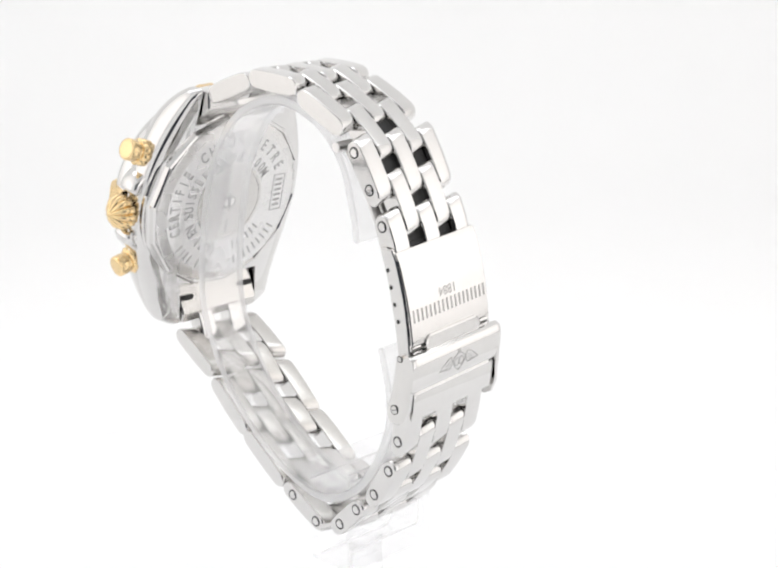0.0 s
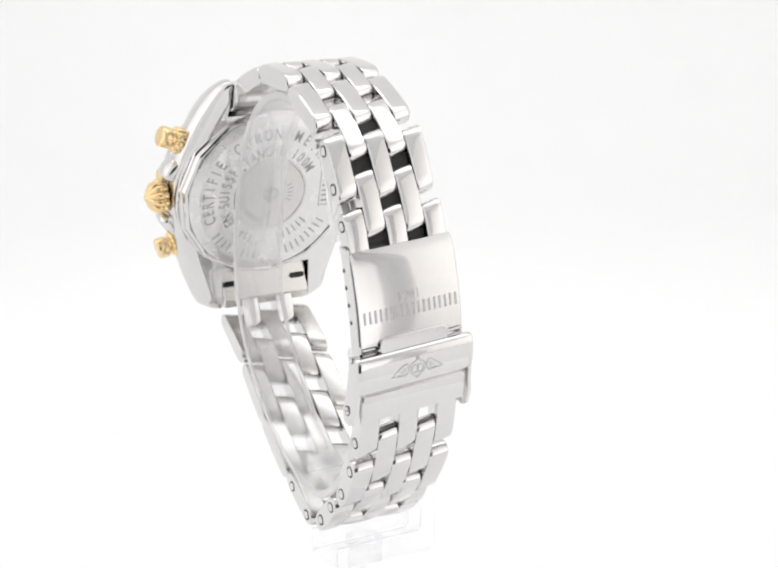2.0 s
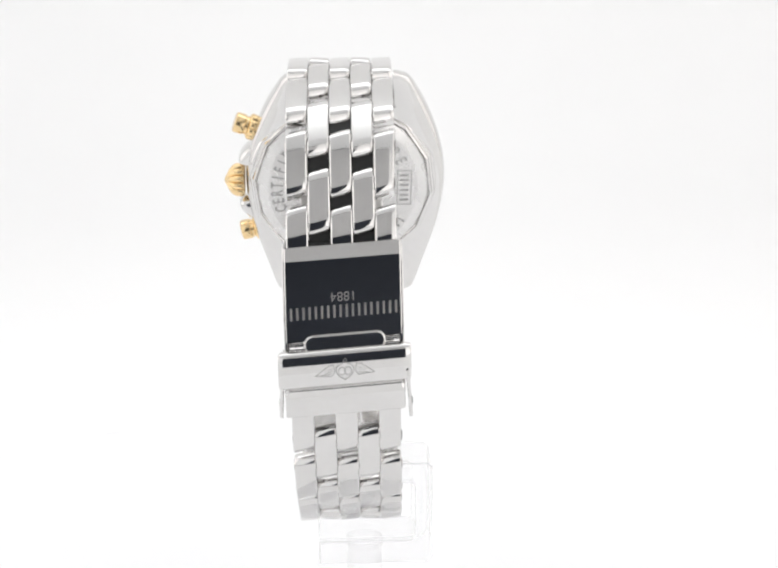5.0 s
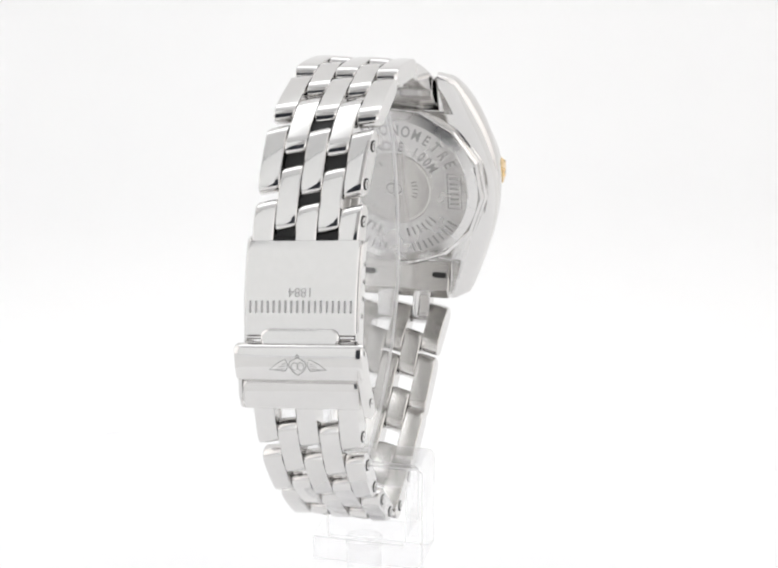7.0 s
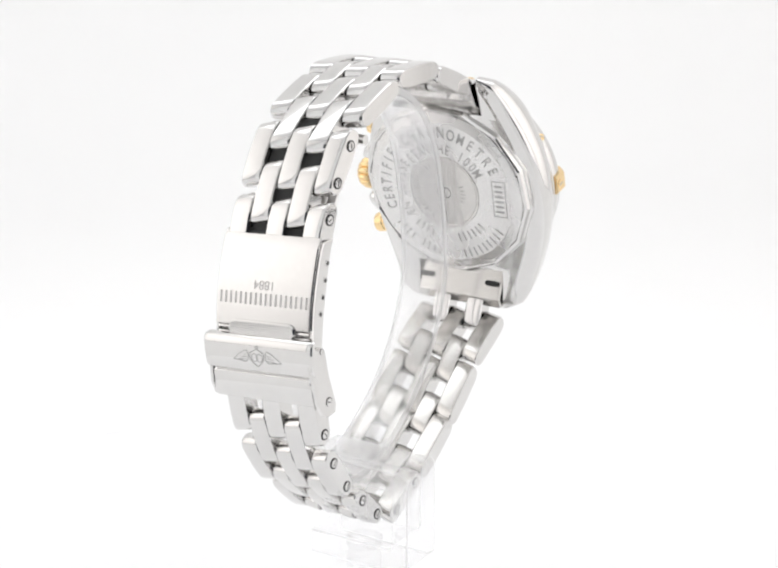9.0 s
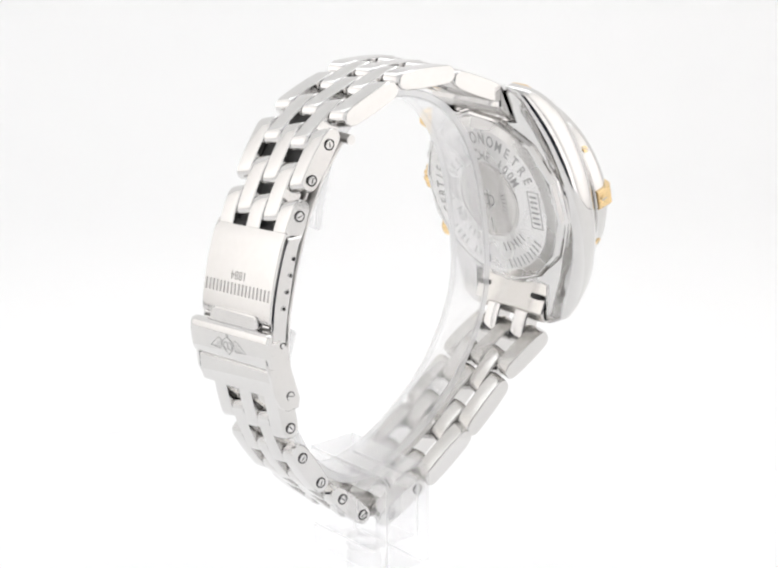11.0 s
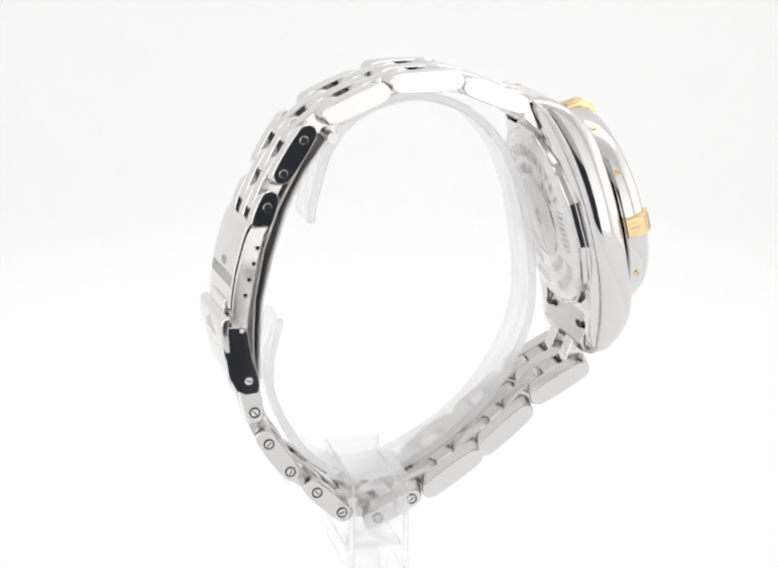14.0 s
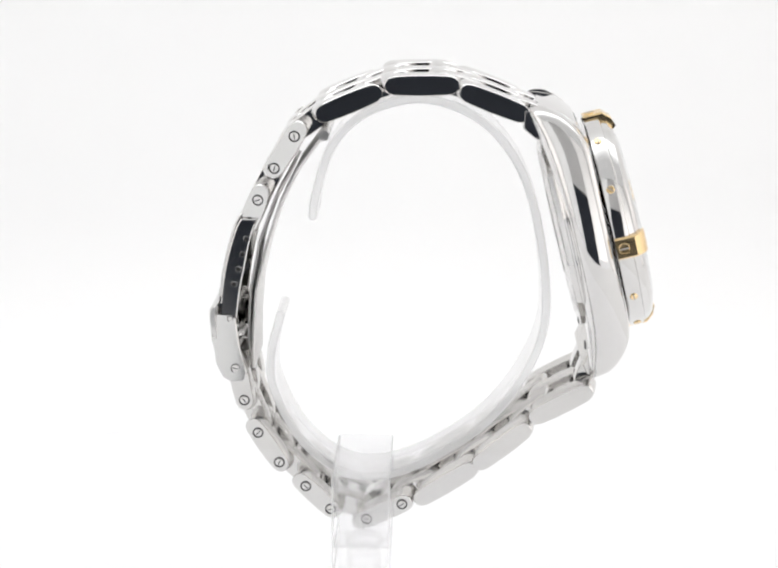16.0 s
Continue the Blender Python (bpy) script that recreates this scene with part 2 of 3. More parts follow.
def chain(watch, pins, first, screws, first_dark=99, flare=0.0):
    """Links over a row of pins: outer and middle columns over one pair, inner columns over the next."""
    w = 2 * HALF / 5
    for k in range(len(pins) - 1):
        outer = (k % 2 == 0) == first
        r = 0.19
        prof = link_profile(pins[k], pins[k + 1], r, 0.08)
        for col in ((0, 2, 4) if outer else (1, 3)):
            v0 = -HALF + col * w + 0.006
            way = (Vector(pins[k + 1]) - Vector(pins[k])).normalized()
            bm = slab(prof, v0, v0 + w - 0.012, 0.022, slant=(way, LEAN))
            if outer and col == 0 and flare and k >= 6:
                # worn links whose flanks splay a little towards the clasp
                hub = at(pins[k][0], 0, pins[k][1])
                for q in bm.verts:
                    if q.co.y < at(0, v0 + 0.2 + skew(*pins[k]), 0).y:
                        q.co.y += (q.co.x - hub.x) * flare
            ob = part("link", bm, STEEL, watch)
            brush_inside(ob)
            if outer and col in (0, 4):
                for p, has in ((pins[k], screws[0] <= k <= screws[1]), (pins[k + 1], screws[0] <= k + 1 <= screws[1])):
                    if has:
                        give = flare * (p[0] - pins[k][0]) if col == 0 and k >= 6 else 0.0
                        screw(ob, p[0], -HALF + give if col == 0 else HALF, p[1], -1 if col == 0 else 1, col == 0, flare if col == 0 and k >= 6 else 0.0)
    # pins that show in the gaps between the links, coloured dark for the gaps' shade
    for k, (u, z) in enumerate(pins):
        c = at(u, skew(u, z) - HALF + 0.05, z)
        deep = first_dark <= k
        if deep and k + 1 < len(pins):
            # no real part: a near-black strip that paints the shade inside the gap
            gap_fill = strip([(u, z), tuple((Vector((u, z)) + Vector(pins[k + 1])) / 2), pins[k + 1]], 0.14)
            part("gap_shade", slab(gap_fill, -0.59, 0.59, 0.01), DARK, watch)
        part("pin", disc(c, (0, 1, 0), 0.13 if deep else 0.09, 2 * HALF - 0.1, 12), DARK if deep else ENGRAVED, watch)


def cs(n, v, s):
    """A point of the case: n out of the dial, v towards the crown, s towards twelve."""
    return at(4.77 + 0.969 * n - 0.247 * s, 0.21 + v, -7.58 + 0.247 * n + 0.969 * s)


AX_N, AX_V, AX_S = Vector((0.969, 0, 0.247)), Vector((0, 1, 0)), Vector((-0.247, 0, 0.969))


MID = 0.03


def case_body(watch):
    rings = []
    for s in np.linspace(-2.66, 2.66, 41):
        a = abs(s)
        half = 2.16 - 0.122 * a * a + 0.0035 * a ** 4 - (0.032 * s * s if s > 0 else 0.0)
        if a > 2.45:
            half -= 0.25 * ((a - 2.45) / 0.21) ** 2.5
        drop = 0.62 * (max(a - 1.6, 0) / 1.06) ** 2.2
        front = -0.17 - drop
        back = -0.88 - 0.25 * (a / 2.66) ** 3
        if a > 2.4:
            e = ((a - 2.4) / 0.26) ** 2
            front -= 0.06 * e
            back += 0.02 * e
        t = front - back
        side = [(half - 0.30, 0.0), (half - 0.17, -0.01), (half - 0.11, -0.04 * t), (half - 0.07, -0.10 * t), (half - 0.03, -0.22 * t), (half - 0.006, -0.36 * t),
                (half, -0.50 * t), (half - 0.008, -0.62 * t), (half - 0.025, -0.72 * t), (half - 0.05, -0.79 * t), (half - 0.085, -0.845 * t), (half - 0.13, -0.885 * t),
                (half - 0.20, -0.92 * t), (half - 0.28, -0.95 * t), (half - 0.35, -0.98 * t), (half - 0.42, -t)]
        ring = [cs(front + d, -v, s + MID) for v, d in side[::-1]] + [cs(front + d, v, s + MID) for v, d in side]
        rings.append(ring)
    bm = loft(rings)
    finish(bm, 40)
    me = bpy.data.meshes.new("case")
    bm.to_mesh(me)
    bm.free()
    body = new("case", me)
    cutters = []
    for sgn in (1, -1):
        bm = bmesh.new()
        pts = [(-3, 1.82), (1, 1.82), (1, 4), (-3, 4)]
        loft([[cs(n, v, sgn * s + MID) for n, s in pts] for v in (-0.96, 1.13)] if sgn > 0 else
             [[cs(n, v, sgn * s + MID) for n, s in pts] for v in (-1.08, 0.98)], bm)
        bmesh.ops.recalc_face_normals(bm, faces=bm.faces[:])
        cm = bpy.data.meshes.new("cutter")
        bm.to_mesh(cm)
        bm.free()
        c = new("cutter", cm)
        mod = body.modifiers.new("notch", "BOOLEAN")
        mod.operation, mod.object, mod.solver = "DIFFERENCE", c, "EXACT"
        cutters.append(c)
    bv = body.modifiers.new("ease", "BEVEL")
    bv.width, bv.segments, bv.limit_method, bv.angle_limit = 0.0007, 4, "ANGLE", radians(50)
    done = bpy.data.meshes.new_from_object(body.evaluated_get(bpy.context.evaluated_depsgraph_get()))
    body.modifiers.clear()
    body.data = done
    for c in cutters:
        bpy.data.objects.remove(c)
    done.materials.clear()
    done.materials.append(STEEL)
    body.parent = watch
    body["label"] = "polished steel watch case with curved lugs"
    return body


def case_parts(watch):
    body = case_body(watch)
    # bezel with its gilt riders and screws
    prof = [(-0.14, 1.70), (-0.14, 2.02), (-0.115, 2.06), (-0.09, 2.07), (0.13, 2.07), (0.155, 2.06), (0.165, 2.035), (0.175, 2.02), (0.20, 2.015), (0.29, 1.97), (0.36, 1.88), (0.385, 1.80), (0.38, 1.70)]
    bez = part("bezel", turned(cs(0, 0, 0), AX_N, prof, 96), STEEL, watch, "polished steel rotating bezel with gilt riders", 25)
    for k in range(12):
        a = radians(30 * k)
        d = AX_V * math.cos(a) + AX_S * math.sin(a)
        c = cs(0.02, 0, 0) + d * 2.065 * CM
        side = AX_N.cross(d)
        if k % 3 == 0:
            bm = bmesh.new()
            sec = [(-0.14, 0.0), (-0.14, 0.07), (0.22, 0.07), (0.37, -0.06), (0.43, -0.24), (0.36, -0.30)]
            rows = []
            for x, sh in ((-0.20, 0.03), (-0.17, 0.0), (0.17, 0.0), (0.20, 0.03)):
                rows.append([c + (AX_N * n + d * (r - (sh if r > -0.1 else 0)) + side * x) * CM for n, r in sec])
            loft(rows, bm)
            tab = part("bezel_rider", bm, GOLD, bez, "polished gold rider tab")
            part("rider_screw", disc(c + d * 0.068 * CM, d, 0.10, 0.02, 20, 0.012), GOLD, bez)
            bm = bmesh.new()
            bmesh.ops.create_cube(bm, size=1)
            for w in bm.verts:
                w.co = c + (AX_N * w.co.x * 0.16 + side * w.co.y * 0.025 + d * (w.co.z * 0.008 + 0.089)) * CM
            part("slot", bm, ENGRAVED, bez)
        else:
            part("bezel_screw", disc(c - d * 0.02 * CM, d, 0.075, 0.05, 18, 0.015), GOLD, bez, "small gold screw")
            bm = bmesh.new()
            bmesh.ops.create_cube(bm, size=1)
            tw = random.uniform(0, 3)
            ax, ay = AX_N * math.cos(tw) + side * math.sin(tw), side * math.cos(tw) - AX_N * math.sin(tw)
            for w in bm.verts:
                w.co = c + (ax * w.co.x * 0.13 + ay * w.co.y * 0.022 + d * (w.co.z * 0.006 + 0.031)) * CM
            part("slot", bm, ENGRAVED, bez)
    part("dial", disc(cs(0.16, 0, 0), AX_N, 1.70, 0.02, 64), DIAL, watch, "silver dial under the glass")
    part("crystal", turned(cs(0.32, 0, 0), AX_N, [(0, 1.70), (0.07, 1.70), (0.11, 1.62), (0.13, 1.2), (0.14, 0.3)], 64), CRYSTAL, watch, "clear watch glass")
    # screwed back: a many-sided rim, a plate and a round medallion
    back = part("case_back", turned(cs(-0.72, 0.07, 0.03), -AX_N, [(0, 2.03), (0.10, 2.03), (0.13, 2.00), (0.13, 1.6)], 64), STEEL, watch, "engraved steel case back")
    bm = bmesh.new()
    rings = []
    for h, r in ((0.10, 1.99), (0.15, 2.01), (0.185, 1.995), (0.20, 1.955), (0.235, 1.945), (0.29, 1.93), (0.315, 1.895), (0.31, 1.87), (0.28, 1.84)):
        rings.append([cs(-0.72 - h, 0.07 + r * math.cos(2 * math.pi * k / 14 + 0.1), 0.03 + r * math.sin(2 * math.pi * k / 14 + 0.1)) for k in range(14)])
    loft(rings, bm)
    part("back_rim", bm, STEEL, back, "many-sided polished rim", 15)
    part("back_plate", turned(cs(-0.99, 0.07, 0.03), -AX_N, [(0, 1.81), (0.03, 1.81), (0.04, 1.79), (0.095, 1.63), (0.10, 1.61), (0.10, 0.8)], 64), SATIN, back, "flat engraved plate", 5)
    part("medallion", turned(cs(-1.075, 0.07, 0.03), -AX_N, [(0, 0.84), (0.028, 0.84), (0.034, 0.81), (0.024, 0.775), (0.020, 0.77), (0.020, 0.2)], 48), INNER, back, "matt round medallion")
    # crown and pushers
    ax = AX_V
    prof = [(0, 0.26), (0.02, 0.345), (0.06, 0.37), (0.20, 0.36), (0.29, 0.31), (0.36, 0.22), (0.40, 0.13), (0.43, 0.08), (0.45, 0.04)]
    part("crown", turned(cs(-0.42, 2.18, -0.08), ax, prof, 120, None, 12, 0.20), GOLD, watch, "fluted gold onion crown", 45)
    for sgn in (1, -1):
        axis = (AX_V + AX_S * (0.36 if sgn > 0 else -0.25)).normalized()
        foot = cs(-0.42, 1.86 if sgn > 0 else 1.76, 1.17 * sgn - 0.04)
        prof = [(0.20, 0.20), (0.32, 0.20), (0.33, 0.215), (0.345, 0.222), (0.50, 0.222), (0.525, 0.215), (0.545, 0.19), (0.55, 0.15)]
        push = part("pusher", turned(foot, axis, prof, 36), GOLD, watch, "gold chronograph pusher")
        prof = [(0, 0.25), (0.06, 0.25), (0.085, 0.275), (0.10, 0.285), (0.20, 0.285), (0.22, 0.275), (0.25, 0.23), (0.26, 0.19)]
        part("collar", turned(foot, axis, prof, 72, None, 8, 0.13), GOLD, push, "notched gold collar", 50)
        plan = [(1.75, 0.36), (2.20, 0.40), (2.29, 0.46), (2.31, 0.54), (2.25, 0.68), (2.10, 0.84), (1.75, 0.98)]
        rows = [[cs(n, v, s * sgn - 0.06) for v, s in inset(plan, e)] for n, e in ((-0.72, 0.09), (-0.68, 0.03), (-0.62, 0.0), (-0.30, 0.0), (-0.24, 0.03), (-0.20, 0.09))]
        part("crown_guard", loft(rows), STEEL, watch, "polished steel crown guard", 50)
    return back


def letters(text, size, bold=0.0):
    """The outlines of a text in the built-in font as flat faces, with the pen's position for each letter."""
    cu = bpy.data.curves.new("text", "FONT")
    cu.body, cu.size, cu.extrude, cu.align_x, cu.offset = text, size, 0.0, "CENTER", bold
    ob = new("text", cu)
    me = bpy.data.meshes.new_from_object(ob.evaluated_get(bpy.context.evaluated_depsgraph_get()))
    bpy.data.objects.remove(ob)
    return me


MARKS = -1.0925


def on_back(px, py, n=MARKS):
    """A place on the case back as one looks at it: px to the reader's right, py up."""
    return cs(n, 0.07 - px, 0.03 + py)


def ring_text(parent, text, r, size, mid, step, narrow=0.68):
    """Narrow letters set round the case back, clockwise as one reads it, their heads outward."""
    bm = bmesh.new()
    for k, ch in enumerate(text):
        if ch == " ":
            continue
        a = radians(mid - (k - (len(text) - 1) / 2) * step)
        me = letters(ch, size, 0.006)
        n0 = len(bm.verts)
        bm.from_mesh(me)
        bm.verts.ensure_lookup_table()
        for w in bm.verts[n0:]:
            x, rr = w.co.x * narrow, r + w.co.y
            w.co = on_back(rr * math.cos(a) + x * math.sin(a), rr * math.sin(a) - x * math.cos(a))
        bpy.data.meshes.remove(me)
    return part("engraved_word", bm, ENGRAVED, parent, "engraved words " + text.lower())


def bars(parent, name, spots, wide, high, n):
    """Plain strokes for worn words: spots of (angle, radius), each stroke along the radius."""
    bm = bmesh.new()
    for a, r in spots:
        c, s = math.cos(radians(a)), math.sin(radians(a))
        bm.faces.new([bm.verts.new(on_back((r + dr) * c - da * s, (r + dr) * s + da * c, n)) for dr, da in ((0, -wide), (0, wide), (high, wide), (high, -wide))])
    return part(name, bm, ENGRAVED, parent)


def back_marks(back):
    ring_text(back, "CHRONOMETRE", 1.27, 0.36, 77, 9.9)
    ring_text(back, "CERTIFIE", 1.30, 0.36, 173, 7.6)
    ring_text(back, "ETANCHE 100M", 0.90, 0.33, 84, 9.4)
    ring_text(back, "EN SUISSE", 0.95, 0.33, 180, 8.4)
    # emblem of the medallion as plain shapes
    top = -1.0975
    bm = bmesh.new()
    for cx in (-0.07, 0.07):
        rows = [[bm.verts.new(on_back(cx + r * math.cos(2 * math.pi * k / 24), r * 1.25 * math.sin(2 * math.pi * k / 24), top)) for k in range(24)] for r in (0.105, 0.075)]
        for k in range(24):
            bm.faces.new((rows[0][k], rows[0][(k + 1) % 24], rows[1][(k + 1) % 24], rows[1][k]))
    for x0, x1, y0, y1 in ((-0.018, 0.018, -0.22, 0.24), (-0.018, 0.012, -0.70, -0.40)):
        bm.faces.new([bm.verts.new(on_back(x, y, top - 0.0005)) for x, y in ((x0, y0), (x1, y0), (x1, y1), (x0, y1))])
    part("emblem", bm, ENGRAVED, back, "small plain emblem of two loops")
    # worn words that cannot be read, as plain strokes
    for a0, a1, step, r, wide, high in ((216, 238, 5.5, 1.36, 0.02, 0.21), (243, 262, 5.5, 1.36, 0.02, 0.21), (284, 330, 5.5, 1.36, 0.02, 0.21), (228, 250, 7, 0.98, 0.02, 0.2), (284, 326, 7, 0.98, 0.02, 0.2)):
        bars(back, "engraved_strokes", [(a, r) for a in np.arange(a0, a1, step)], wide, high, MARKS)
    bars(back, "engraved_strokes", [(a, 0.58) for a in np.arange(115, 250, 9)], 0.012, 0.11, top)
    bars(back, "engraved_strokes", [(a, 0.40) for a in np.arange(-22, 25, 11)], 0.012, 0.12, top)
    # a framed field with a worn number, at the reader's right
    bm = bmesh.new()
    field = [(1.16, -0.42), (1.48, -0.42), (1.48, 0.42), (1.16, 0.42)]
    rows = [[bm.verts.new(on_back(x, y)) for x, y in q] for q in (field, inset(field, 0.022))]
    for k in range(4):
        bm.faces.new((rows[0][k], rows[0][(k + 1) % 4], rows[1][(k + 1) % 4], rows[1][k]))
    part("engraved_field", bm, ENGRAVED, back, "engraved frame round a worn number")
    bm = bmesh.new()
    for k in range(6):
        y = -0.32 + k * 0.118
        bm.faces.new([bm.verts.new(on_back(1.22 + dx, y + dy)) for dx, dy in ((0, 0), (0.19, 0), (0.19, 0.05), (0, 0.05))])
    part("engraved_strokes", bm, ENGRAVED, back)


def cover_line(z):
    """The outer face of the clasp at a height."""
    x = (z + 7.42) / (-9.45 + 7.42)
    return -2.385 - 0.415 * x - 0.09 * math.sin(math.pi * x) + 0.045 * max(0, 1 - x / 0.12) ** 2


def lip_line(z):
    """The outer face of the flip lock, with room for its marks."""
    return -2.970 + 0.20 * max(-9.42 - z, 0) ** 1.6


def on_cover(v, z, out=0.004):
    """A place on the clasp's slanting face, v across from its middle."""
    du, dz = DOWN[0][0] * DOWN[1] * v, DOWN[0][1] * DOWN[1] * v
    return at(cover_line(z) - out + du, v + skew(-2.6, z), z + dz)


TAPER = 0.02


def clasp(watch):
    base = tagged(new("clasp"), "")
    base.parent = watch
    base["label"] = "polished steel folding clasp"
    zs = np.linspace(-7.42, -9.06, 28)
    face = [(cover_line(z), z) for z in zs]
    prof = face + [(cover_line(z) + 0.07, z) for z in zs[::-1]]
    part("cover", slab(prof, -1.04, 1.04, 0.02, slant=DOWN), STEEL, base, "mirror-polished clasp cover")
    zs = np.linspace(-7.44, -9.40, 14)
    prof = [(cover_line(z) + 0.055, z) for z in zs] + [(cover_line(z) + 0.42 - 0.05 * abs(z + 8.4), z) for z in zs[::-1]]
    for v0 in (-1.075, 0.995):
        bm = slab(prof, v0, v0 + 0.08, 0.02)
        o = -1 if v0 < 0 else 1
        for w in bm.verts:
            # the flanks draw in towards the wrist
            w.co.y -= o * TAPER * (w.co.x - cover_line(w.co.z / CM + FLOOR) * CM - 0.0015)
        plate = part("side_plate", bm, STEEL, base)
        for u, z in ((-2.20, -7.83), (-2.28, -8.13), (-2.37, -8.43), (-2.455, -8.73)):
            c = at(u, o * (1.075 - TAPER * (u - cover_line(z) - 0.15)) + skew(u, z), z)
            face_out = Vector((TAPER, o, 0)).normalized()
            part("hole_rim", disc(c, face_out, 0.062, 0.006, 18, 0.005), STEEL, plate)
            # the hole is a dark disc on the plate, its inner shade painted
            part("adjustment_hole", disc(c, face_out, 0.040, 0.009, 16), DARK, plate)
    # catch tab between the cover and the flip lock
    bm = bmesh.new()
    rows = []
    for d, sh in ((0.0, 0.0), (0.05, 0.0), (0.07, 0.03)):
        ring = []
        for k in range(32):
            a = 2 * math.pi * k / 32
            v = 0.56 * (1 if math.cos(a) > 0 else -1) + (0.17 - sh) * math.cos(a)
            z = -9.11 + (0.165 - sh) * math.sin(a)
            ring.append(on_cover(v, z, d - 0.02))
        rows.append(ring)
    part("catch_tab", loft(rows, bm), STEEL, base, "rounded catch tab")
    for u, z in ((-2.70, -9.13), (-2.72, -9.24)):
        part("spring_bar", disc(at(u, -1.0 + skew(u, z), z + 0.07), (0, 2.0, -0.14), 0.045, 2.0, 12), STEEL, base, "thin steel spring bar")
    # flip lock
    lip = [(-2.80, -9.20), (-2.86, -9.21), (-2.915, -9.235), (-2.948, -9.29), (-2.962, -9.37), (-2.964, -9.47), (-2.955, -9.6), (-2.932, -9.75), (-2.905, -9.86), (-2.87, -9.89), (-2.80, -9.89), (-2.82, -9.50)]
    lock = part("flip_lock", slab(lip, -1.19, 1.19, 0.03, slant=DOWN), STEEL, base, "flip lock with an engraved winged mark", 40)
    low = [(-2.78, -9.84), (-2.82, -9.93), (-2.85, -9.96), (-2.845, -10.08), (-2.825, -10.27), (-2.78, -10.47), (-2.72, -10.50), (-2.66, -10.2), (-2.70, -9.84)]
    part("lock_plate", slab(low, -1.08, 1.08, 0.02, slant=DOWN), STEEL, base, "smooth lower lock plate", 40)
    side = [(-2.88, -9.32), (-2.93, -9.60), (-2.90, -9.88), (-2.87, -9.96), (-2.83, -10.30), (-2.70, -10.56), (-2.52, -10.66), (-2.28, -10.62), (-2.24, -10.45), (-2.38, -9.90), (-2.44, -9.42), (-2.52, -9.34)]
    for v0 in (-1.18, 1.10):
        o = -1 if v0 < 0 else 1
        bm = slab(side, v0, v0 + 0.07, 0.015)
        for w in bm.verts:
            # the cheeks splay a little towards their lower end
            w.co.y += o * 0.07 * (at(0, 0, -10.0).z - w.co.z)
        cheek = part("cheek", bm, STEEL, base)
        for u, z, r in ((-2.545, -9.40, 0.05), (-2.455, -10.375, 0.08)):
            c = at(u, o * (1.18 + 0.07 * (-10.0 - z)) + skew(u, z), z)
            # dark disc for the shaded rim round the screw
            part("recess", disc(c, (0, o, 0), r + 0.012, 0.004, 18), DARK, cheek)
            part("screw_head", disc(c, (0, o, 0), r, 0.012, 18, 0.01), STEEL, cheek)
            if r > 0.06:
                bm = bmesh.new()
                bmesh.ops.create_cube(bm, size=1)
                lie = Matrix.Rotation(0.3, 4, "Y")
                for w in bm.verts:
                    w.co = c + lie @ Vector((w.co.x * 0.11, w.co.y * 0.006 + o * 0.0125, w.co.z * 0.018)) * CM
                part("slot", bm, DARK, cheek)
    # folding blades inside
    line = [(-0.74, -5.87), (-1.21, -6.51), (-1.58, -7.24), (-1.90, -8.21), (-2.08, -9.01), (-2.15, -9.8), (-2.16, -10.53)]
    part("blade", slab(strip(line, 0.07), -0.75, 0.75, 0.012), BLADE, base, "curved folding blade", 60)
    line = [(-1.30, -6.45), (-1.70, -7.20), (-2.0, -8.0), (-2.2, -9.0), (-2.25, -9.9), (-2.2, -10.5)]
    part("blade", slab(strip(line, 0.06), -0.62, 0.62, 0.012), BLADE, base, "curved folding blade", 60)
    u, z = -0.72, -5.85
    part("hinge", disc(at(u, -0.95 + skew(u, z), z), (0, 1, 0), 0.10, 1.9, 16, 0.01), SATIN, base, "hinge barrel")
    # marks on the cover: a row of plain upright strokes for the maker's mark, the year below
    for k in range(18):
        v = 0.935 - k * 0.11
        bm = bmesh.new()
        bm.faces.new([bm.verts.new(on_cover(y, z)) for y, z in ((v - 0.022, -8.44), (v + 0.022, -8.44), (v + 0.022, -8.66), (v - 0.022, -8.66))])
        part("mark_stroke", bm, ENGRAVED, base)
    me = letters("1884", 0.235)
    bm = bmesh.new()
    bm.from_mesh(me)
    for w in bm.verts:
        z = -8.36 + (w.co.y - 0.14) * -1.0 - 0.0
        w.co = on_cover(w.co.x, z)
    part("year_mark", bm, ENGRAVED, base, "engraved year 1884")
    # winged mark as plain shapes, each a thin engraved outline
    def outline(pts, width):
        bm = bmesh.new()
        rows = [[bm.verts.new(at(lip_line(z) - DOWN[1] * 0.2 * v, v + skew(-2.9, z), z - DOWN[1] * 0.98 * v)) for v, z in q] for q in (pts, inset(pts, width))]
        for k in range(len(pts)):
            m = (k + 1) % len(pts)
            bm.faces.new((rows[0][k], rows[0][m], rows[1][m], rows[1][k]))
        return bm

    for sg in (1, -1):
        wing = [(0.19, -9.64), (0.18, -9.55), (0.21, -9.46), (0.28, -9.47), (0.36, -9.52), (0.45, -9.59), (0.54, -9.67), (0.36, -9.685), (0.24, -9.70)]
        part("wing_mark", outline([(sg * v, z) for v, z in wing], 0.014), ENGRAVED, lock)
